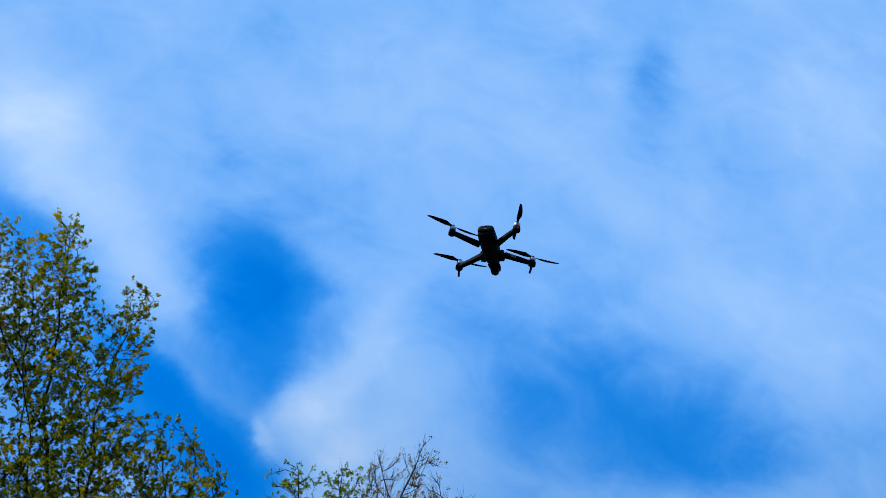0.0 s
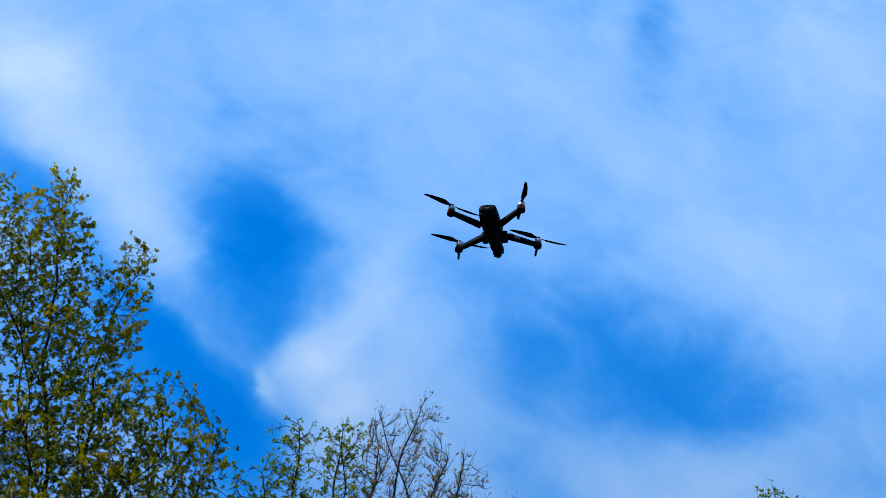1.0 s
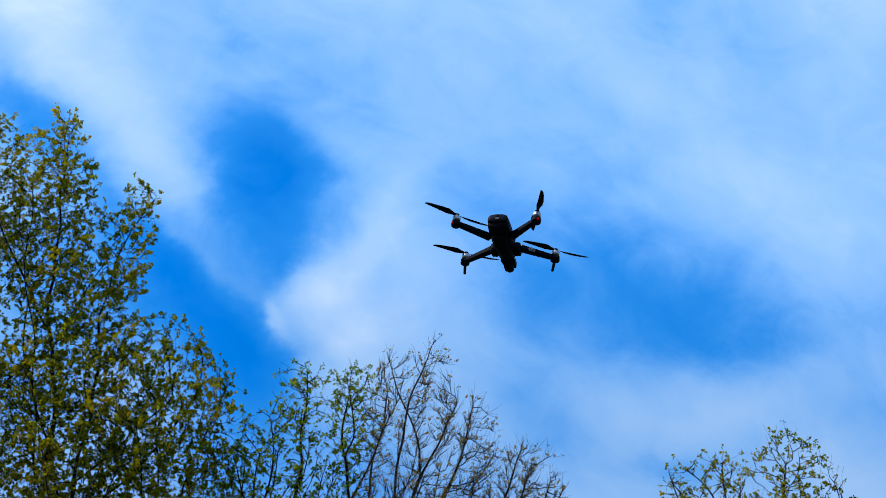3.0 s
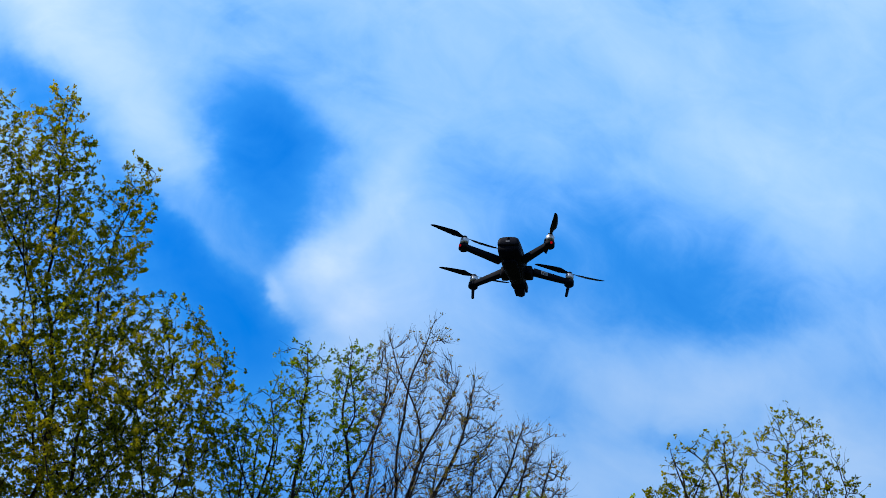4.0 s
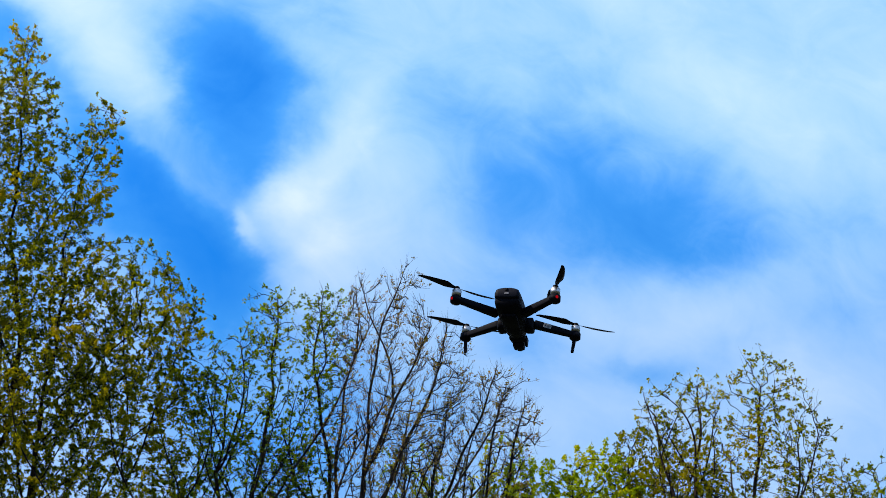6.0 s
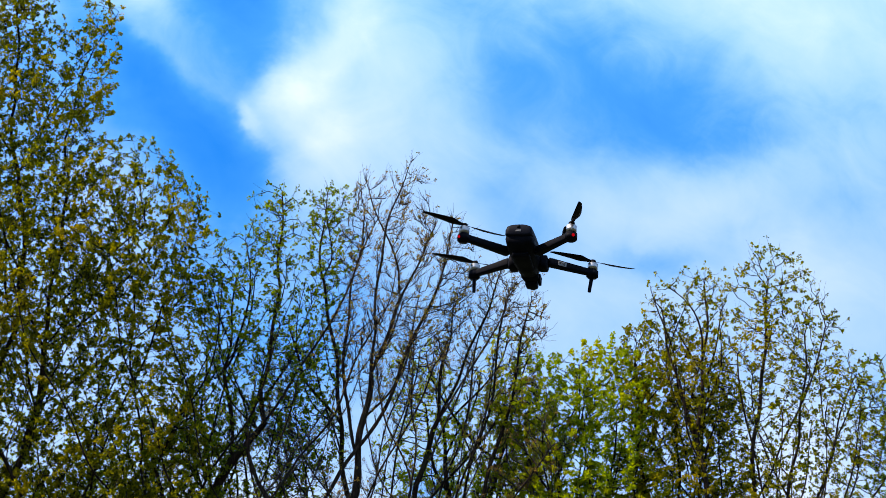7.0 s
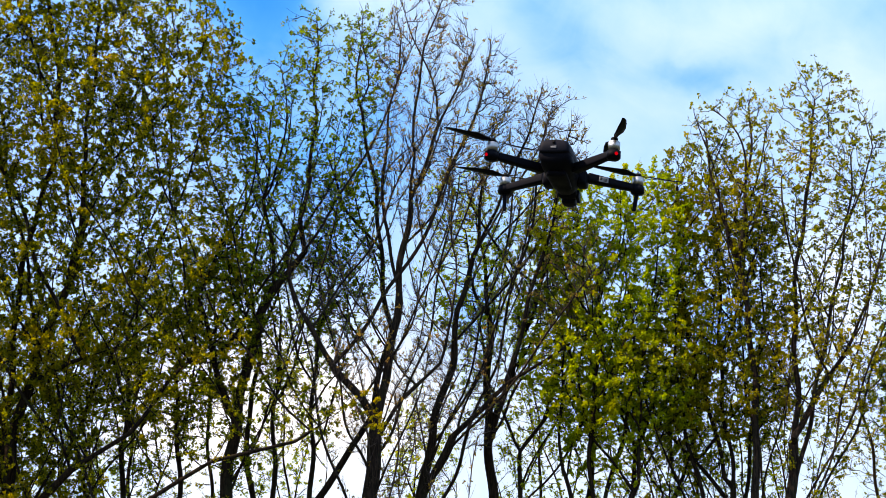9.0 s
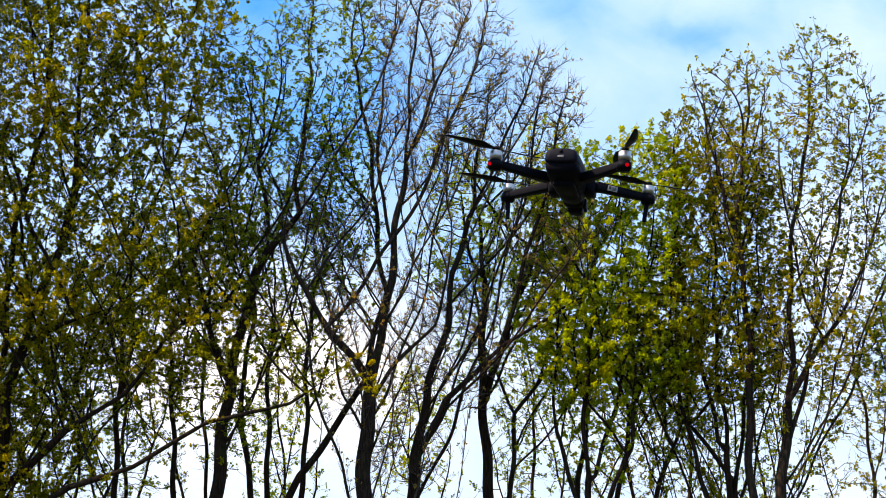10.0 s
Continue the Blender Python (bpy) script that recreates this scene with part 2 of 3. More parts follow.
# ---- trees ----
def grow(rng, stems, blobs, count, step, reach, kill, limbs):
    """Branches that grow from the stems towards free room in the crown. Returns places, parents and the stem nodes' number."""
    pos, par, cap = [], [], []
    for number, line in enumerate(stems):
        pts = [np.array(p, float) for p in line]
        phase = rng.random(3) * 6.28 * np.array((1, 1, 0))
        root, last = line is stems[0], None
        total = sum(np.linalg.norm(b - a) for a, b in zip(pts, pts[1:])) + 0.01
        if not root:
            d = [np.linalg.norm(q - pts[0]) for q in pos]
            last = int(np.argmin(d))
        for a, b in zip(pts, pts[1:]):
            n = max(1, int(np.linalg.norm(b - a) / step))
            for i in range(n):
                if not root and not len(pos):
                    continue
                q = a + (b - a) * (i / n)
                if i == 0 and a is pts[0] and not root:
                    continue
                side = 0.10 * np.sin(q[2] * np.array((0.9, 0.7, 0.0)) + phase) + 0.04 * np.sin(q[2] * np.array((2.9, 2.3, 0.0)) + 2 * phase)
                pos.append(q + side * (1 if q[2] > 0.5 else 0))
                gone = len([c for c in cap if c[0] == number]) * step / total
                cap.append((number, gone))
                par.append(-1 if last is None else last)
                last = len(pos) - 1
        pos.append(pts[-1])
        par.append(last)
        cap.append((number, 1.0))
    ns = len(pos)
    vol = np.array([b[3] * b[4] * b[5] * (b[6] if len(b) > 6 else 1.0) for b in blobs])
    # long limbs that leave the stems outwards and bend up into the crown
    stem = np.array(pos)
    share = np.cumsum(vol / vol.sum())
    for _ in range(limbs):
        b = blobs[int(np.searchsorted(share, rng.random()))]
        d = rng.normal(size=3)
        d /= np.linalg.norm(d)
        goal = np.array(b[:3]) + d * np.array(b[3:6]) * rng.uniform(0.5, 0.95)
        away = np.hypot(*(stem[:, :2] - goal[:2]).T) + 0.15
        rise = (goal[2] - stem[:, 2]) / away
        fit = np.abs(np.log(np.maximum(rise, 1e-3) / rng.uniform(1.1, 3.6)))
        fit[stem[:, 2] < 3.0] += 9
        k = int(np.argmin(fit))
        a = stem[k]
        if np.linalg.norm(goal - a) < 0.9:
            continue
        mid = a + (goal - a) * np.array((0.6, 0.6, 0.36)) + rng.normal(0, 0.3, 3)
        n = int(np.linalg.norm(goal - a) / step)
        last = k
        wave = rng.random(3) * 6.28
        for i in range(1, n + 1):
            t = i / n
            q = a * (1 - t) ** 2 + mid * 2 * t * (1 - t) + goal * t * t
            pos.append(q + 0.09 * np.sin(t * n * step * 1.7 + wave) * min(1, 4 * t))
            par.append(last)
            last = len(pos) - 1
    marks = []
    for b, k in zip(blobs, (vol / vol.sum() * count).astype(int)):
        d = rng.normal(size=(k, 3))
        d /= np.linalg.norm(d, axis=1)[:, None]
        marks.append(np.array(b[:3]) + d * (rng.random((k, 1)) ** 0.42) * np.array(b[3:6]))
    marks = np.concatenate(marks)
    pos = np.array(pos)
    par = list(par)
    near_d = np.full(len(marks), 1e9)
    near_i = np.zeros(len(marks), int)

    def update(lo):
        for k in range(lo, len(pos)):
            d = np.linalg.norm(marks - pos[k], axis=1)
            hit = d < near_d
            near_d[hit] = d[hit]
            near_i[hit] = k

    update(0)
    kids, tries = {}, 0
    for k, p in enumerate(par):
        if p >= 0:
            kids.setdefault(p, []).append(pos[k])
    for _ in range(150):
        live = (near_d < reach) & (near_d > kill)
        if not live.any():
            break
        idx = near_i[live]
        way = (marks[live] - pos[idx]) / near_d[live][:, None]
        grown = np.unique(idx)
        fresh, fp = [], []
        order = np.argsort(idx, kind="stable")
        cuts = np.searchsorted(idx[order], grown)
        rows = np.split(order, cuts[1:])
        live_at = np.nonzero(live)[0]
        for k, mine in zip(grown, rows):
            w = way[mine]
            lead = w[rng.integers(len(w))]
            v = w[w @ lead > 0.45].mean(0)
            v[2] += 0.38
            v = v / (np.linalg.norm(v) + 1e-9) + rng.normal(0, 0.10, 3)
            v /= np.linalg.norm(v)
            q = pos[k] + v * step
            old = kids.setdefault(int(k), [])
            if len(old) > 4 or any(np.linalg.norm(q - o) < step * 0.45 for o in old):
                lost = live_at[mine[w @ lead > 0.45]]
                near_d[lost] = 1e9
                continue
            old.append(q)
            fresh.append(q)
            fp.append(int(k))
        if not fresh:
            tries += 1
            if tries > 6:
                break
            continue
        lo = len(pos)
        pos = np.concatenate([pos, fresh])
        par += fp
        keep = near_d > kill
        marks, near_d, near_i = marks[keep], near_d[keep], near_i[keep]
        if not len(marks):
            break
        update(lo)
    return pos, np.array(par), ns, cap


def frames_of(way):
    ref = np.where(np.abs(way[:, :1]) > 0.9, np.array([[0.0, 1.0, 0.0]]), np.array([[1.0, 0.12, 0.0]]))
    a = np.cross(way, ref)
    a /= np.linalg.norm(a, axis=1)[:, None] + 1e-9
    return a, np.cross(way, a)


def tubes(p0, p1, w0, w1, r0, r1, sides):
    """Vertices and faces of many tapered tubes at once."""
    ang = np.arange(sides) * 2 * np.pi / sides
    n = len(p0)

    def ring(p, w, r):
        a, b = frames_of(w)
        return p[:, None] + r[:, None, None] * (a[:, None] * np.cos(ang)[None, :, None] + b[:, None] * np.sin(ang)[None, :, None])

    v = np.concatenate([ring(p0, w0, r0), ring(p1, w1, r1)], axis=1).reshape(-1, 3)
    i = np.arange(sides)
    j = (i + 1) % sides
    quad = np.stack([i, j, j + sides, i + sides], 1)
    f = (quad[None] + (np.arange(n) * 2 * sides)[:, None, None]).reshape(-1, 4)
    return v, f


def mesh_of(name, v, f, mat, smooth=True):
    me = bpy.data.meshes.new(name)
    k = f.shape[1]
    me.vertices.add(len(v))
    me.vertices.foreach_set("co", np.ascontiguousarray(v, np.float32).ravel())
    me.loops.add(len(f) * k)
    me.loops.foreach_set("vertex_index", np.ascontiguousarray(f, np.int32).ravel())
    me.polygons.add(len(f))
    me.polygons.foreach_set("loop_start", np.arange(len(f), dtype=np.int32) * k)
    me.polygons.foreach_set("use_smooth", np.full(len(f), smooth))
    me.materials.append(mat)
    me.update()
    me.validate()
    return me


def child(name, me, parent, label=""):
    ob = new(name, me)
    ob.parent = parent
    return tagged(ob, label)


def leaves(rng, at, way, size, number):
    """Whorls of small folded leaves that spread from the given places, each leaf of four corners."""
    at, way = np.repeat(at, number, 0), np.repeat(way, number, 0)
    n = len(at)
    out = way * 0.55 + rng.normal(0, 0.8, (n, 3))
    out[:, 2] -= 0.12
    out /= np.linalg.norm(out, axis=1)[:, None] + 1e-9
    at = at + out * (rng.random((n, 1)) * size * 0.45)
    side, up = frames_of(out)
    turn = rng.random(n) * 2 * np.pi
    s = side * np.cos(turn)[:, None] + up * np.sin(turn)[:, None]
    u = np.cross(out, s)
    ln = (size * rng.uniform(0.5, 1.3, n))[:, None]
    mid = at + out * ln * 0.55
    wide = ln * rng.uniform(0.26, 0.46, (n, 1))
    a, b = mid + s * wide + u * wide * 0.45, mid - s * wide + u * wide * 0.45
    tip = at + out * ln
    v = np.stack([at, a, tip, b], 1).reshape(-1, 3)
    k = (np.arange(n) * 4)[:, None, None]
    f = (np.array([[0, 1, 2], [0, 2, 3]])[None] + k).reshape(-1, 3)
    return v, f


def tree(seed, label, stems, blobs, leaf, bark, count=900, trunk=0.2, leafy=5.0, leaf_size=0.105, twig=0.42, step=0.24, kill=0.34, bare=0.0, twigs=1.3, limbs=16, lift=0.22, twig_bark=None):
    """A tree: stems are lines of places, blobs the crown's room (x, y, z and half sizes)."""
    rng = np.random.default_rng(seed)
    pos, par, ns, cap = grow(rng, stems, blobs, count, step, 4.5, kill, limbs)
    n = len(pos)
    # thickness by the number of ends that a node carries
    load = np.zeros(n)
    ends = np.ones(n, bool)
    ends[par[par >= 0]] = False
    load[ends] = 1
    for k in range(n - 1, -1, -1):
        if par[k] >= 0:
            load[par[k]] += load[k]
    rad = 0.0065 + (trunk - 0.0065) * (load / load.max()) ** 0.66
    high = pos[:ns, 2].max()
    rad[:ns] = np.minimum(rad[:ns], 0.012 + trunk * np.clip(1.04 - pos[:ns, 2] / high, 0, 1) ** 0.8)
    for k, (number, gone) in enumerate(cap):
        if number:
            rad[k] = min(rad[k], trunk * (0.5 - 0.42 * min(1, gone)))
    for k in range(n):
        if par[k] >= 0:
            rad[k] = min(rad[k], rad[par[k]])
    main = np.full(n, -1)
    best = np.zeros(n)
    for k in range(n):
        p = par[k]
        if p >= 0 and load[k] > best[p]:
            best[p], main[p] = load[k], k
    way = np.zeros((n, 3))
    has = par >= 0
    way[has] = pos[has] - pos[par[has]]
    way[~has] = (0, 0, 1)
    way /= np.linalg.norm(way, axis=1)[:, None] + 1e-9
    smooth_way = way.copy()
    got = main >= 0
    smooth_way[got] += way[main[got]]
    smooth_way /= np.linalg.norm(smooth_way, axis=1)[:, None] + 1e-9
    # which limb each node belongs to
    limb = np.full(n, -1)
    limb[:ns] = -2
    for k in range(ns, n):
        limb[k] = k if par[k] < ns else limb[par[k]]
    edges = np.nonzero(has)[0]
    cont = main[par[edges]] == edges
    p0, p1 = pos[par[edges]], pos[edges]
    w0 = np.where(cont[:, None], smooth_way[par[edges]], way[edges])
    r0 = np.where(cont, rad[par[edges]], np.minimum(rad[edges] * 1.15, rad[par[edges]]))
    base = Vector(stems[0][0])
    top = new("tree")
    top.location = base
    tagged(top, label, "tree", group="trees at the edge of the wood")
    shift = np.array(base)

    def build(name, sel, sides):
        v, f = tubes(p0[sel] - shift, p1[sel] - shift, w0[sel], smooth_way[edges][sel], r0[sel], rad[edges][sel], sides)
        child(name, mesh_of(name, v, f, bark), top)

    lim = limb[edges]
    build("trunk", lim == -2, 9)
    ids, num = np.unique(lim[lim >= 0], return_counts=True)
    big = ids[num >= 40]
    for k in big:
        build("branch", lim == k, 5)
    rest = (lim >= 0) & ~np.isin(lim, big)
    v0, f0 = tubes(p0[rest] - shift, p1[rest] - shift, w0[rest], smooth_way[edges][rest], r0[rest], rad[edges][rest], 4)
    # twigs on every thin branch, leaves along them
    thin = np.nonzero((rad < 0.05) & (np.arange(n) >= 2) & (pos[:, 2] > 4.0))[0]
    take = rng.poisson(twigs, len(thin)) + ends[thin] * 2
    src = np.repeat(thin, take)
    m = len(src)
    tw = way[src] * 0.8 + rng.normal(0, 0.55 if lift < 0.5 else 0.38, (m, 3))
    tw[:, 2] += lift
    tw /= np.linalg.norm(tw, axis=1)[:, None]
    ln = twig * rng.uniform(0.45, 1.35, m)
    a = pos[src] - way[src] * (rng.random(m) * step)[:, None]
    bend = tw + rng.normal(0, 0.22, (m, 3))
    bend[:, 2] += 0.25
    bend /= np.linalg.norm(bend, axis=1)[:, None]
    b = a + tw * (ln * 0.5)[:, None]
    c = b + bend * (ln * 0.5)[:, None]
    rr = np.full(m, 0.0050)
    v1, f1 = tubes(a - shift, b - shift, tw, tw, rr, rr * 0.8, 3)
    v2, f2 = tubes(b - shift, c - shift, tw, bend, rr * 0.8, rr * 0.4, 3)
    mass = np.concatenate([f0, f1 + len(v0), f2 + len(v0) + len(v1)])
    tagged(child("twig_mass", mesh_of("twig_mass", np.concatenate([v0, v1, v2]), mass, twig_bark or bark), top), kind="stuff")
    # whorls of leaves near the ends of the twigs; bare tops carry few
    sprays = rng.poisson(leafy / 4.0, m)
    if bare:
        sprays = np.where(rng.random(m) < bare, rng.poisson(leafy * 0.05, m), sprays)
    ls = np.repeat(np.arange(m), sprays)
    t = rng.random(len(ls)) ** 0.4
    at = np.where((t < 0.5)[:, None], a[ls] + (b - a)[ls] * (t * 2)[:, None], b[ls] + (c - b)[ls] * (t * 2 - 1)[:, None])
    v, f = leaves(rng, at - shift, bend[ls], leaf_size * 0.74, rng.integers(4, 11, len(ls)))
    crown = child("crown", mesh_of("crown", v, f, leaf, False), top)
    tagged(crown, kind="stuff")
    return top


# ---- the drone ----
def part(name, bm, mat, parent, label="", smooth=True):
    me = bpy.data.meshes.new(name)
    bm.normal_update()
    bm.to_mesh(me)
    bm.free()
    for p in me.polygons:
        p.use_smooth = smooth
    me.materials.append(mat)
    ob = new(name, me)
    ob.parent = parent
    return tagged(ob, label)


def loft(sections, points=24, power=3.0, taper=0.0, keel=0.0):
    """A closed body through rounded sections: y, half width, underside, upper side."""
    bm = bmesh.new()
    rings = []
    for y, w, lo, hi in sections:
        ring = []
        for i in range(points):
            a = 2 * math.pi * i / points
            c, s = math.cos(a), math.sin(a)
            x = w * math.copysign(abs(c) ** (2 / power), c)
            z = (lo + hi) / 2 + (hi - lo) / 2 * math.copysign(abs(s) ** (2 / power), s)
            x *= 1 - (taper * max(0, s) + keel * max(0, -s))
            ring.append(bm.verts.new((x, y, z)))
        rings.append(ring)
    for a, b in zip(rings, rings[1:]):
        for i in range(points):
            j = (i + 1) % points
            bm.faces.new((a[i], a[j], b[j], b[i]))
    bm.faces.new(rings[0][::-1])
    bm.faces.new(rings[-1])
    bmesh.ops.recalc_face_normals(bm, faces=bm.faces)
    return bm


def beam(a, b, size_a, size_b, bevel=0.002):
    """A bevelled bar from a to b, with (width, height) at either end."""
    a, b = Vector(a), Vector(b)
    way = (b - a).normalized()
    ref = Vector((0, 0, 1)) if abs(way.z) < 0.8 else Vector((1, 0, 0))
    side = way.cross(ref).normalized()
    up = side.cross(way)
    bm = bmesh.new()
    ends = []
    for p, (w, h) in ((a, size_a), (b, size_b)):
        ends.append([bm.verts.new(p + side * (sx * w / 2) + up * (sz * h / 2)) for sx, sz in ((-1, -1), (1, -1), (1, 1), (-1, 1))])
    for i in range(4):
        j = (i + 1) % 4
        bm.faces.new((ends[0][i], ends[0][j], ends[1][j], ends[1][i]))
    bm.faces.new(ends[0][::-1])
    bm.faces.new(ends[1])
    bmesh.ops.recalc_face_normals(bm, faces=bm.faces)
    bmesh.ops.bevel(bm, geom=bm.edges[:], offset=bevel, segments=2, affect="EDGES", profile=0.6)
    return bm


def drum(centre, radius, low, high, bevel=0.0015, taper=1.0, segments=20):
    bm = bmesh.new()
    bmesh.ops.create_cone(bm, cap_ends=True, segments=segments, radius1=radius, radius2=radius * taper, depth=high - low)
    bmesh.ops.translate(bm, verts=bm.verts, vec=(centre[0], centre[1], (low + high) / 2))
    rim = [e for e in bm.edges if len(e.link_faces) == 2 and any(len(f.verts) > 4 for f in e.link_faces)]
    bmesh.ops.bevel(bm, geom=rim, offset=bevel, segments=2, affect="EDGES")
    return bm


def blade(length, turn):
    """A twisted, tapered propeller blade with thickness."""
    bm = bmesh.new()
    rings = []
    for t, chord, pitch, sweep in ((0.06, 0.008, 24, 0), (0.16, 0.012, 26, 0.0), (0.3, 0.021, 20, 0.001), (0.5, 0.0195, 14, 0.0005), (0.75, 0.015, 10, -0.0015), (0.93, 0.010, 8, -0.004), (1.0, 0.0045, 8, -0.0065)):
        ring = []
        for k, (cx, cz) in enumerate(((-0.45, 0), (-0.1, 0.09), (0.3, 0.05), (0.55, 0), (0.25, -0.03), (-0.1, -0.02))):
            y, z = cx * chord + sweep, cz * chord
            a = radians(pitch)
            ring.append(bm.verts.new((t * length, y * math.cos(a) - z * math.sin(a), y * math.sin(a) + z * math.cos(a) + 0.004 * t * t)))
        rings.append(ring)
    for a, b in zip(rings, rings[1:]):
        for i in range(6):
            bm.faces.new((a[i], a[(i + 1) % 6], b[(i + 1) % 6], b[i]))
    bm.faces.new(rings[0][::-1])
    bm.faces.new(rings[-1])
    bmesh.ops.recalc_face_normals(bm, faces=bm.faces)
    bmesh.ops.rotate(bm, verts=bm.verts, matrix=Matrix.Rotation(radians(turn), 3, "Z"))
    return bm


def move(bm, m):
    bmesh.ops.transform(bm, matrix=m, verts=bm.verts)
    return bm


REAR, FRONT = (0.128, -0.110), (0.149, 0.110)


def make_drone():
    top = new("drone")
    top.matrix_world = pose(0.390, 4.118, 4.463) @ pose(0, 0, 0, 0, 4.6, 0) @ pose(0, 0, 0, 0, 0, -17.62)
    tagged(top, "dark grey folding camera drone hovering with four propellers", "drone")
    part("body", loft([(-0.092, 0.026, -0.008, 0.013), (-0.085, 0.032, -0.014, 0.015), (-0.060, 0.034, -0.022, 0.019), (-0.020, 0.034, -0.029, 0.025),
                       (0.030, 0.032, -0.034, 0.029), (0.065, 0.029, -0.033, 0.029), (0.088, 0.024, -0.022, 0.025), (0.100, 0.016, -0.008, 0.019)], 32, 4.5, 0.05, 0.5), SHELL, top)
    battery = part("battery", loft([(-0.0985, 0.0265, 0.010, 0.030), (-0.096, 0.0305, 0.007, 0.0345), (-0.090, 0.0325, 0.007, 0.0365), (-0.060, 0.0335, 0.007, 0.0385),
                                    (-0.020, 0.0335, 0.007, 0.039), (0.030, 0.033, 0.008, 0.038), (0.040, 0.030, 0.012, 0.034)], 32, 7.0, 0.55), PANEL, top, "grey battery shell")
    part("power_button", move(drum((0, 0), 0.0048, 0.0, 0.003), pose(0, -0.0968, 0.0285, 84, 0, 0)), BLADE, battery, "round black button")
    mark = beam((-0.006, 0, 0), (0.006, 0, 0), (0.001, 0.0035), (0.001, 0.0055), 0.0003)
    part("badge", move(mark, pose(0, -0.0990, 0.0175, 0, 0, 0)), MARK, battery, "pale printed badge")
    part("belly_plate", loft([(-0.06, 0.018, -0.030, -0.018), (-0.05, 0.022, -0.0315, -0.018), (0.03, 0.020, -0.033, -0.02), (0.045, 0.016, -0.032, -0.02)]), SHELL, top)
    # camera under the nose
    gim = part("gimbal_mount", loft([(0.070, 0.018, -0.030, -0.012), (0.078, 0.022, -0.034, -0.010), (0.098, 0.020, -0.033, -0.006), (0.104, 0.014, -0.028, -0.010)]), SHELL, top)
    part("gimbal_arm", beam((0.021, 0.085, -0.022), (0.021, 0.112, -0.026), (0.007, 0.018), (0.007, 0.022), 0.002), SHELL, gim)
    eye = part("camera_head", beam((0, 0.092, -0.029), (0, 0.126, -0.029), (0.030, 0.024), (0.030, 0.024), 0.006), SHELL, gim)
    part("lens", move(drum((0, 0), 0.011, 0.0, 0.008), pose(0, 0.124, -0.029, -90, 0, 0)), GLASS, eye, "dark camera lens")
    for side in (-1, 1):
        part("side_bulge", loft([(0.032, 0.008, -0.015, 0.012), (0.038, 0.0115, -0.019, 0.015), (0.066, 0.0115, -0.019, 0.015), (0.074, 0.008, -0.014, 0.011)], 20, 5.0), SHELL, top).location = (side * 0.037, 0, 0)
    turns = {(-1, 0): 42, (1, 0): 110, (-1, 1): 30, (1, 1): 32}
    for end, (mx, my) in enumerate((REAR, FRONT)):
        for side in (-1, 1):
            x = side * mx
            root = (side * 0.034, -0.028, -0.006) if end == 0 else (side * 0.046, 0.056, 0.004)
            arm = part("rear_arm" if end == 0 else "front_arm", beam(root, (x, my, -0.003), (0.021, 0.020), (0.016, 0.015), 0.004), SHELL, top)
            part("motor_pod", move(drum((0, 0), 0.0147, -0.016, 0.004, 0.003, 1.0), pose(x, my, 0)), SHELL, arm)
            part("motor", move(drum((0, 0), 0.0125, 0.004, 0.0230, 0.002), pose(x, my, 0)), METAL, arm, "silver motor can")
            if end == 0:
                lamp = drum((0, 0), 0.0042, 0.0, 0.0035, 0.0012, 0.7, 14)
                part("tail_lamp", move(lamp, pose(x + side * 0.007, my - 0.0125, -0.007, 104, 0, side * 30)), RED, arm, "glowing red lamp")
            else:
                part("landing_leg", beam((x * 0.995, my, -0.012), (side * 0.1442, 0.1045, -0.056), (0.0075, 0.0095), (0.006, 0.008), 0.002), SHELL, arm)
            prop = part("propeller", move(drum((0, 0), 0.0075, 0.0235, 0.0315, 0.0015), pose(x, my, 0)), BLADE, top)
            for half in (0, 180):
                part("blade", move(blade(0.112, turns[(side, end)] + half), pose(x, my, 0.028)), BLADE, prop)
    # paper label on the rear side of one front arm
    a, b = Vector((0.046, 0.056, 0.004)), Vector((0.149, 0.110, -0.003))
    way = (b - a).normalized()
    out = way.cross(Vector((0, 0, 1))).normalized()
    mid = a.lerp(b, 0.30) + out * 0.0104
    turn = Matrix((way, -out, way.cross(-out))).transposed().to_4x4()
    tag = part("label_plate", move(beam((-0.0105, 0, 0), (0.0105, 0, 0), (0.0008, 0.0115), (0.0008, 0.0115), 0.0002), Matrix.Translation(mid) @ turn), STICKER, top, "pale printed sticker with unreadable marks")
    for dx, dz, w, h in ((-0.006, 0.001, 0.005, 0.006), (0.003, 0.002, 0.009, 0.0013), (0.003, -0.0005, 0.009, 0.0013), (0.003, -0.003, 0.007, 0.0013)):
        part("printed_bar", move(beam((dx - w / 2, 0, dz), (dx + w / 2, 0, dz), (0.0004, h), (0.0004, h), 0.0001), Matrix.Translation(mid + out * 0.0006) @ turn), INK, tag)
    return top


make_drone()


Y = 36.0
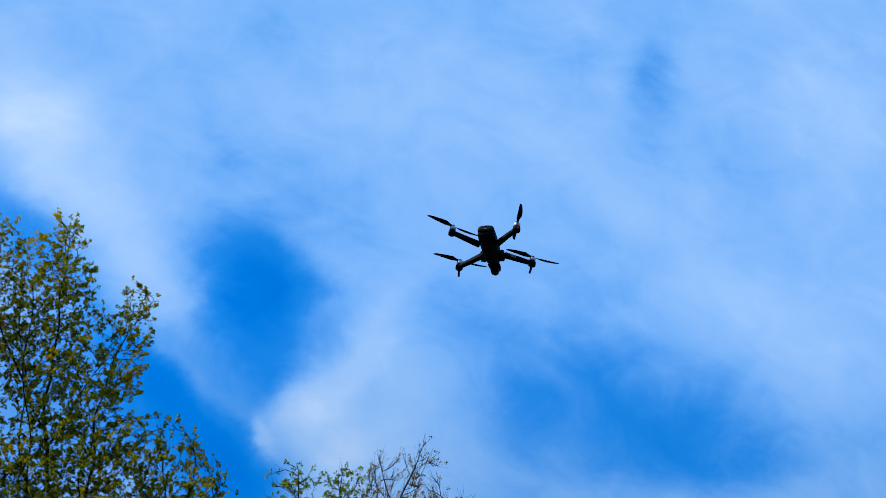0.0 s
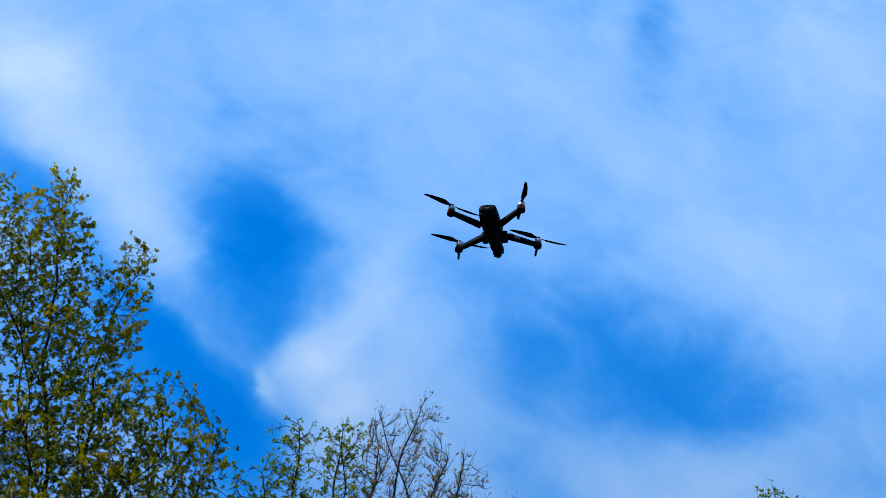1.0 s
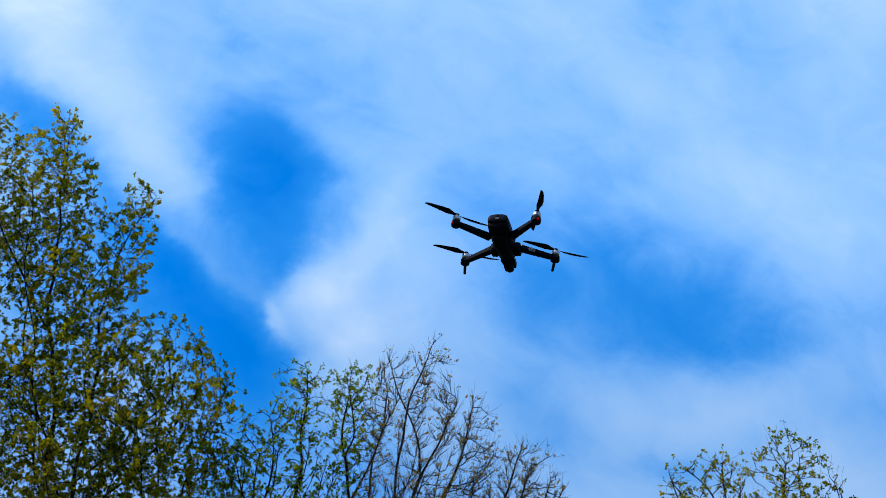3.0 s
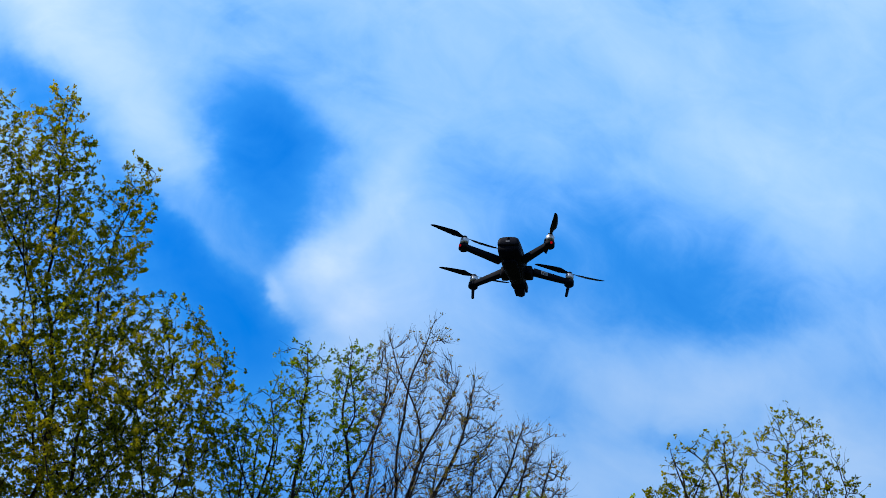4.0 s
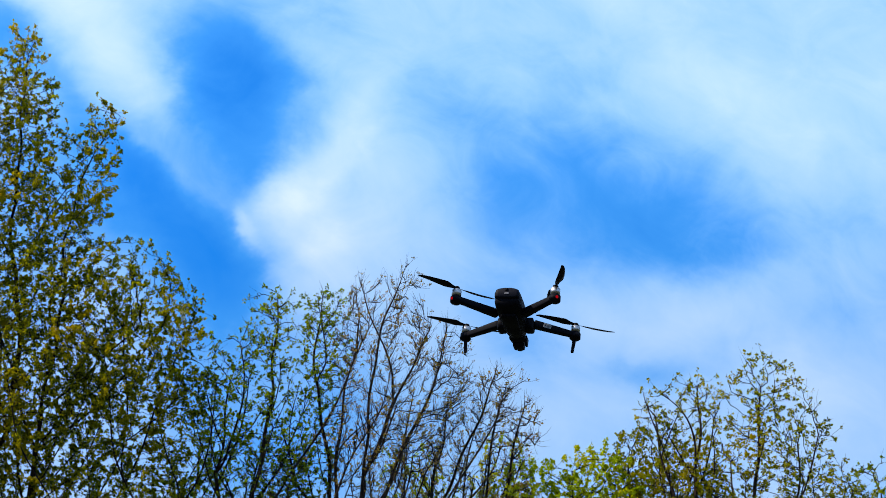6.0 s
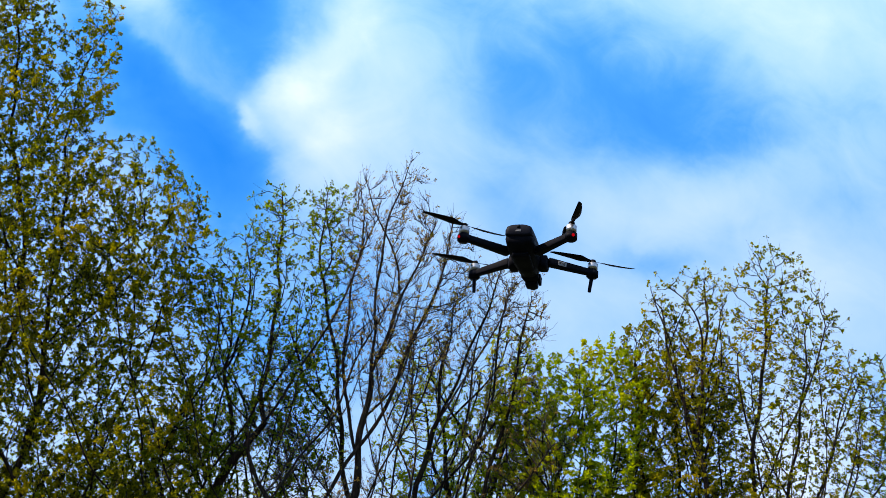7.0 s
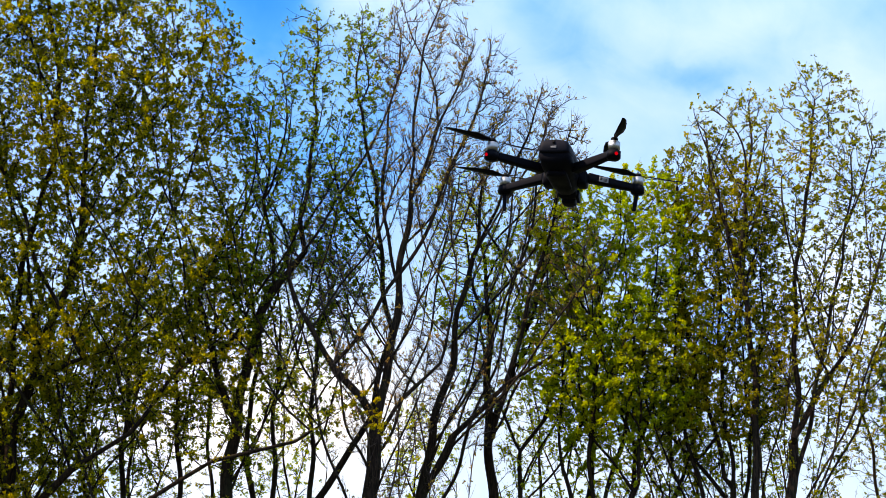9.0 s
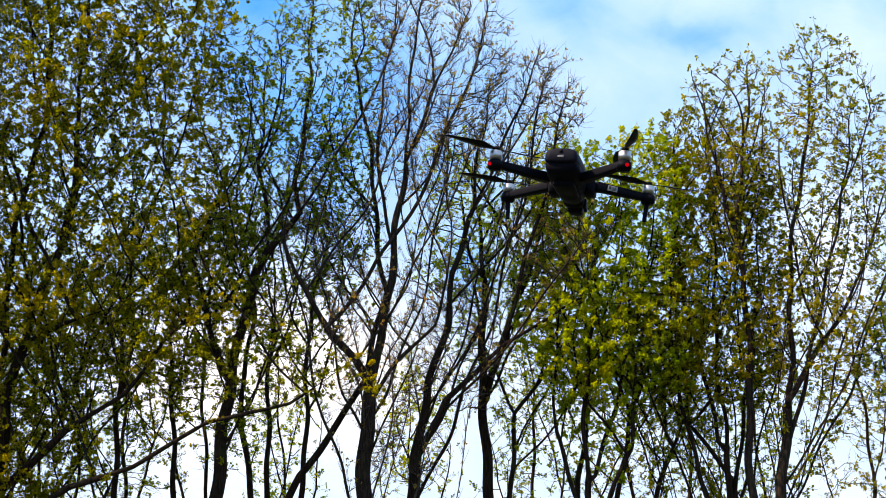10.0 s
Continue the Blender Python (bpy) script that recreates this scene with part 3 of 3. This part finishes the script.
# tall tree with two leaders
tree(1, "tall broadleaf tree with yellow-green spring leaves and two leaders",
     [[(-10.3, Y, 0), (-9.6, Y, 7.6), (-9.2, Y, 9.8), (-9.0, Y, 11.2), (-8.7, Y, 12.0), (-8.3, Y, 14.4), (-8.4, Y, 17.5), (-8.6, Y, 21.4), (-8.2, Y, 24.4), (-7.6, Y, 25.8)],
      [(-9.9, Y, 5.5), (-10.1, Y + 0.4, 9.4), (-9.9, Y + 0.4, 11.8), (-9.5, Y + 0.4, 15.5), (-9.5, Y + 0.4, 19.0), (-10.4, Y + 0.3, 22.0), (-10.5, Y, 25.0), (-10.7, Y, 28.2)],
      [(-9.9, Y, 8.0), (-11.4, Y - 0.5, 13.0), (-13.2, Y, 20.0), (-13.0, Y, 26.0)],
      [(-8.5, Y, 13.2), (-6.5, Y - 0.5, 14.7), (-4.8, Y - 0.6, 16.3)],
      [(-8.4, Y, 16.0), (-7.2, Y - 0.4, 16.9), (-6.0, Y - 0.4, 18.6)],
      [(-9.2, Y, 9.4), (-8.1, Y - 0.6, 9.8), (-6.8, Y - 0.9, 10.2), (-5.6, Y - 0.9, 11.4)],
      [(-9.7, Y, 5.4), (-8.0, Y - 0.8, 7.0), (-6.6, Y - 1.1, 7.9), (-5.4, Y - 1.2, 9.4), (-3.8, Y - 1.2, 10.8)],
      [(-9.8, Y, 4.2), (-7.8, Y - 0.9, 5.6), (-6.2, Y - 1.4, 6.1), (-4.4, Y - 1.5, 7.2), (-2.4, Y - 1.6, 7.7), (-0.6, Y - 1.6, 8.9)]],
     [(-10.9, Y, 25.0, 1.5, 1.6, 3.8), (-8.1, Y, 23.0, 0.85, 1.2, 3.2), (-6.9, Y, 20.0, 1.2, 1.2, 1.7), (-13.2, Y, 24.0, 1.8, 2.0, 4.6), (-8.8, Y, 17.5, 3.0, 2.4, 4.2),
      (-6.1, Y, 17.0, 2.2, 2.0, 4.0), (-9.4, Y, 22.0, 1.6, 1.6, 3.0), (-12.2, Y, 15.0, 3.0, 2.4, 6.0), (-6.2, Y, 11.6, 2.8, 2.2, 4.0, 0.5), (-9.5, Y, 10.5, 2.6, 2.2, 4.0, 0.8), (-10.6, Y, 6.6, 3.0, 2.0, 2.8, 1.1), (-4.8, Y - 1.2, 9.6, 1.8, 1.0, 1.8, 0.5), (-1.6, Y - 1.6, 8.4, 2.0, 0.8, 0.9, 0.35)],
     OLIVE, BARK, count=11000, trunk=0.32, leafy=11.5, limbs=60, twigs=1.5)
# slim tree with two stems
tree(2, "slim tree with sparse green leaves and a leaning dark trunk",
     [[(-4.3, Y, 0), (-4.2, Y, 5.4), (-4.2, Y, 7.4), (-3.7, Y, 9.7), (-3.3, Y, 11.4), (-3.0, Y, 12.2), (-2.4, Y, 13.0), (-2.6, Y, 14.0), (-2.3, Y, 15.4), (-2.1, Y, 17.0), (-2.3, Y, 20.0)],
      [(-3.0, Y, 12.2), (-3.6, Y, 14.5), (-3.4, Y, 17.2)], [(-2.5, Y, 13.6), (-1.7, Y + 0.2, 15.2), (-1.5, Y + 0.2, 17.0)],
      [(-4.0, Y, 8.4), (-4.9, Y + 0.2, 10.6), (-5.4, Y + 0.2, 12.6)]],
     [(-2.4, Y, 18.2, 1.0, 0.9, 2.1), (-3.4, Y, 16.2, 1.2, 1.1, 2.4), (-2.2, Y, 14.6, 1.4, 1.3, 2.2), (-4.2, Y, 12.0, 1.5, 1.3, 2.6), (-3.8, Y, 8.2, 1.5, 1.2, 2.4, 0.15)],
     GREEN, BARK, count=2600, limbs=20, trunk=0.20, leafy=5.0, twigs=1.8, leaf_size=0.10)
tree(3, "slender forked tree with small green leaves",
     [[(-3.2, Y + 1, 0), (-2.6, Y + 1, 4.5), (-2.1, Y + 1, 6.1), (-1.2, Y + 1, 7.6), (-0.6, Y + 1, 8.7), (0.1, Y + 1, 11.1), (-0.4, Y + 1, 13.8), (-0.7, Y + 1, 15.8), (-1.0, Y + 1, 18.0), (-1.0, Y + 1, 20.4)],
      [(-0.3, Y + 1, 13.4), (-1.3, Y + 1, 14.6), (-1.9, Y + 1, 16.4)]],
     [(-0.9, Y + 1, 18.6, 0.9, 0.8, 2.3), (-1.0, Y + 1, 15.0, 0.9, 0.9, 2.0), (-1.5, Y + 1, 12.6, 1.1, 1.0, 1.8)],
     GREEN, BARK, count=1700, limbs=13, trunk=0.105, leafy=5.2, twigs=1.8, leaf_size=0.10)
# pale twiggy tree
tree(4, "forked tree with a pale, almost bare twiggy crown",
     [[(-0.3, Y, 0), (-0.3, Y, 5.5), (-0.4, Y, 7.7), (-0.3, Y, 9.2), (0.2, Y, 11.2), (0.3, Y, 12.2), (0.5, Y, 14.3), (0.4, Y, 16.3), (0.7, Y, 18.3), (1.5, Y, 21.2)],
      [(-0.4, Y, 8.3), (-0.8, Y - 0.2, 9.0), (-1.3, Y - 0.3, 9.6), (-1.9, Y - 0.3, 10.6), (-2.3, Y - 0.3, 11.3), (-2.6, Y - 0.3, 12.2), (-2.7, Y - 0.3, 13.6)],
      [(-0.3, Y, 8.0), (0.3, Y - 0.2, 9.0), (1.2, Y - 0.3, 10.0), (1.6, Y - 0.3, 11.2), (1.8, Y - 0.3, 12.8), (1.6, Y - 0.3, 14.6)],
      [(0.5, Y, 14.3), (1.1, Y, 16.0), (1.5, Y, 17.5), (2.2, Y, 19.3)],
      [(0.2, Y, 11.6), (-0.3, Y, 14.0), (-0.1, Y, 16.5), (0.1, Y, 19.6)]],
     [(1.3, Y, 19.1, 0.9, 0.9, 2.2), (0.1, Y, 18.4, 0.9, 0.9, 2.2), (2.4, Y, 17.4, 1.1, 1.1, 2.0), (1.0, Y, 15.2, 1.8, 1.5, 2.2), (-2.4, Y, 13.0, 0.9, 0.9, 1.8), (-0.3, Y, 9.6, 2.0, 1.4, 2.6, 0.35), (0.4, Y, 6.4, 1.4, 1.0, 1.4, 0.25)],
     BUDS, BARK_PALE, count=3400, trunk=0.24, leafy=2.2, leaf_size=0.07, bare=0.4, twigs=4.2, twig=0.46, limbs=26, lift=0.6, twig_bark=TWIG_PALE)
tree(5, "leaning forked tree with thin bare twigs at its top",
     [[(0.8, Y + 0.5, 0), (0.9, Y + 0.5, 5.6), (1.1, Y + 0.5, 7.1), (1.2, Y + 0.5, 8.6), (1.6, Y + 0.5, 10.2), (1.8, Y + 0.5, 11.6), (2.4, Y + 0.5, 13.2), (3.0, Y + 0.5, 14.7), (3.4, Y + 0.5, 16.0), (4.2, Y + 0.5, 18.2)],
      [(0.9, Y + 0.5, 6.6), (1.6, Y + 0.2, 8.1), (2.6, Y, 8.9), (3.3, Y, 9.6), (4.1, Y, 10.1), (5.3, Y, 10.9)],
      [(1.6, Y + 0.5, 10.4), (2.4, Y + 0.7, 11.6), (3.4, Y + 0.7, 12.9)],
      [(2.4, Y + 0.5, 13.2), (2.4, Y + 0.5, 15.0), (2.8, Y + 0.5, 17.0)]],
     [(4.2, Y + 0.5, 16.3, 1.4, 1.2, 1.9), (3.0, Y + 0.5, 15.4, 0.9, 1.0, 1.8), (4.6, Y, 12.6, 1.6, 1.3, 2.0, 0.4), (1.9, Y + 0.5, 9.4, 1.6, 1.2, 2.2, 0.35)],
     BUDS, BARK, count=2100, trunk=0.20, leafy=1.4, leaf_size=0.08, bare=0.4, twigs=4.0, twig=0.44, limbs=18, lift=0.55, twig_bark=TWIG_PALE)
# leafy tree behind the forks
tree(6, "broadleaf tree with dark green leaf clusters",
     [[(2.9, Y + 2, 0), (2.9, Y + 2, 5.6), (2.9, Y + 2, 8.2), (2.7, Y + 2, 11.5), (2.5, Y + 2, 15.0)],
      [(2.9, Y + 2, 8.2), (4.0, Y + 2, 12.0), (4.9, Y + 2, 15.6)]],
     [(2.0, Y + 2, 14.8, 1.2, 1.2, 1.6), (4.6, Y + 2, 15.0, 1.2, 1.2, 1.6), (3.2, Y + 2, 12.4, 2.4, 1.8, 2.2)],
     FRESH, BARK, count=1700, limbs=12, trunk=0.19, leafy=6.5, leaf_size=0.10)
# dense fresh green trees
tree(7, "dense tree with fresh bright green foliage",
     [[(5.4, Y + 0.8, 0), (5.5, Y + 0.8, 8.0), (5.8, Y + 0.8, 13.4)], [(5.5, Y + 0.8, 6.0), (7.0, Y + 0.8, 10.5), (7.4, Y + 0.8, 13.8)],
      [(5.4, Y + 0.8, 3.4), (6.6, Y + 0.6, 7.0), (6.7, Y + 0.6, 12.6)], [(5.4, Y + 0.8, 4.2), (4.7, Y + 1.0, 7.4), (4.9, Y + 1.0, 12.2)]],
     [(5.3, Y + 0.8, 13.6, 1.5, 1.5, 1.7), (7.2, Y + 0.8, 14.0, 1.5, 1.5, 1.8), (6.2, Y + 0.8, 10.6, 2.8, 2.0, 3.2, 0.3)],
     FRESH, BARK, count=3700, trunk=0.15, leafy=11.0, leaf_size=0.115, limbs=24)
tree(8, "bushy tree with crowded olive brown-green foliage",
     [[(9.2, Y + 1, 0), (9.2, Y + 1, 6.0), (9.2, Y + 1, 10.6), (9.0, Y + 1, 15.6)], [(9.2, Y + 1, 7.0), (8.2, Y + 1, 11.0), (8.1, Y + 1, 15.8)],
      [(9.2, Y + 1, 5.0), (10.2, Y + 1, 9.5), (10.3, Y + 1, 14.5)],
      [(9.2, Y + 1, 3.2), (8.4, Y + 0.8, 6.4), (7.6, Y + 0.8, 12.6)], [(9.2, Y + 1, 3.6), (9.8, Y + 0.7, 7.2), (9.7, Y + 0.7, 14.2)]],
     [(8.4, Y + 1, 14.8, 0.9, 1.2, 2.0), (9.6, Y + 1, 14.0, 1.4, 1.4, 2.4), (9.2, Y + 1, 10.6, 2.2, 1.8, 3.4, 0.5)],
     OLIVE, BARK, count=4200, trunk=0.16, leafy=10.0, limbs=20)
tree(9, "slim tree with sparse yellow-green leaves",
     [[(9.8, Y, 0), (9.7, Y, 8.0), (9.6, Y, 13.0), (10.0, Y, 17.6)], [(9.6, Y, 13.0), (8.9, Y, 15.4), (8.5, Y, 17.0)]],
     [(10.0, Y, 16.8, 0.8, 0.8, 1.4), (8.9, Y, 16.7, 0.8, 0.7, 1.0, 1.6), (9.6, Y, 14.2, 1.1, 1.0, 1.6)],
     OLIVE, BARK_PALE, count=891, trunk=0.13, leafy=5.4)
tree(10, "upright tree with open yellow-green crown and pale stems",
     [[(10.4, Y, 0), (10.5, Y, 5.9), (11.0, Y, 11.7), (11.6, Y, 16.3), (11.9, Y, 17.8)], [(10.6, Y, 7.0), (12.0, Y, 11.5), (12.9, Y, 16.4)],
      [(10.6, Y, 8.0), (13.0, Y, 12.0), (14.2, Y, 15.0)]],
     [(11.9, Y, 17.2, 1.3, 1.1, 1.7), (13.0, Y, 16.0, 1.1, 1.1, 1.8), (11.4, Y, 14.5, 1.5, 1.4, 2.4), (13.4, Y, 13.4, 1.6, 1.4, 2.4), (11.6, Y, 10.5, 2.0, 1.5, 2.4)],
     OLIVE, BARK_PALE, count=2700, trunk=0.17, leafy=5.4, limbs=20)
tree(11, "tree with pale open foliage at the wood's end",
     [[(15.4, Y + 1, 0), (15.3, Y + 1, 8.0), (15.4, Y + 1, 15.4)], [(15.3, Y + 1, 5.0), (13.9, Y, 8.0), (13.4, Y, 11.0)]],
     [(15.6, Y + 1, 14.4, 1.3, 1.3, 2.0), (15.2, Y + 1, 11.0, 1.8, 1.6, 2.8), (13.8, Y, 9.4, 1.3, 1.2, 2.2)],
     GREEN, BARK_PALE, count=1674, trunk=0.17, leafy=4.9)
# trees standing deeper in the wood
DEEP = [(-8.6, 3, 13.0, 2.6, GREEN), (-11.8, 3, 12.0, 2.4, GREEN),
        (-16.0, 4, 15.0, 2.4, GREEN), (-10.4, 6, 13.4, 2.2, FRESH), (9.6, 7, 12.0, 1.8, GREEN), (17.0, 5, 12.6, 2.2, GREEN),
        (-13.5, 5, 16.0, 2.6, GREEN), (-7.6, 5, 14.8, 2.0, GREEN), (-5.2, 4, 15.4, 1.5, OLIVE), (-3.0, 6, 11.4, 1.6, FRESH), (1.0, 7, 10.6, 1.6, FRESH),
        (4.6, 6, 12.0, 1.8, GREEN), (7.4, 5, 12.4, 1.8, OLIVE), (11.6, 6, 11.6, 2.2, GREEN), (14.6, 5, 12.0, 2.2, OLIVE)]
for i, (x, back, high, wide, leaf) in enumerate(DEEP):
    y = Y + back
    s = high / 15.0
    tree(30 + i, "young tree with thin stems and light foliage", [[(x, y, 0), (x + 0.2, y, 6 * s), (x - 0.2, y, high - 1.0)],
         [(x + 0.1, y, 4 * s), (x + wide * 0.6, y, 8 * s), (x + wide * 0.7, y, 11 * s)], [(x + 0.1, y, 3.5 * s), (x - wide * 0.6, y, 8 * s), (x - wide * 0.7, y, 10 * s)]],
         [(x, y, high - 2.5, wide * 0.75, wide * 0.7, 2.5), (x, y, high - 6.5, wide, wide * 0.8, 3.6, 0.25)],
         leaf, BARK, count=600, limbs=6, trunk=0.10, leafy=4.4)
# thin stems between the large trees
SAPLINGS = [
    (1.5, GREEN, [(-2.3, 0.0), (-2.2, 5.6), (-2.1, 7.1), (-2.0, 9.7), (-1.9, 11.0), (-1.8, 12.6)]),
    (2.5, OLIVE, [(-3.3, 0.0), (-3.2, 6.4), (-3.1, 9.3), (-3.0, 10.7), (-3.4, 12.8)]),
    (3.0, OLIVE, [(-3.6, 0.0), (-3.6, 5.6), (-3.9, 8.5), (-3.8, 10.7), (-4.3, 13.7), (-4.3, 16.2)]),
    (2.2, FRESH, [(3.4, 0.0), (3.5, 5.7), (3.8, 8.0), (4.9, 9.6), (5.3, 11.8)]),
    (3.2, FRESH, [(5.7, 0.0), (5.7, 5.8), (5.8, 8.2), (5.9, 10.2), (5.7, 13.2)]),
    (2.0, FRESH, [(6.5, 0.0), (6.6, 5.7), (6.8, 7.9), (7.3, 9.5), (7.7, 12.1)]),
    (2.6, OLIVE, [(7.7, 0.0), (7.8, 5.8), (8.2, 7.2), (8.6, 8.5), (8.8, 11.9)]),
    (1.2, GREEN, [(9.7, 0.0), (9.4, 6.2), (8.3, 7.7), (7.5, 8.8), (6.7, 10.6)]),
    (2.4, GREEN, [(-5.7, 0.0), (-5.7, 5.5), (-5.7, 8.3), (-5.9, 9.8), (-5.8, 12.7)]),
    (2.0, GREEN, [(-7.2, 0.0), (-7.2, 5.5), (-7.1, 8.3), (-7.2, 11.1), (-7.2, 14.2)]),
]
for i, (back, leaf, line) in enumerate(SAPLINGS):
    y = Y + back
    (x2, z2), (x3, z3) = line[-2], line[-1]
    xm, zm = line[len(line) // 2]
    tree(60 + i, "young tree with thin dark stems and sparse young leaves",
         [[(x, y, z) for x, z in line], [(xm, y, zm), (2 * xm - x3 + 0.3, y + 0.3, (zm + 2 * z3) / 3)]],
         [(x3, y, z3 - 0.3, 0.9, 0.9, 1.5), (x2, y, z2, 1.2, 1.0, 1.7), (2 * xm - x3, y, (zm + z3) / 2, 0.9, 0.9, 1.5), (xm, y, zm, 1.2, 1.0, 1.5, 0.12)],
         leaf, BARK, count=420, limbs=6, trunk=0.10, leafy=4.6, leaf_size=0.10, twigs=1.4)
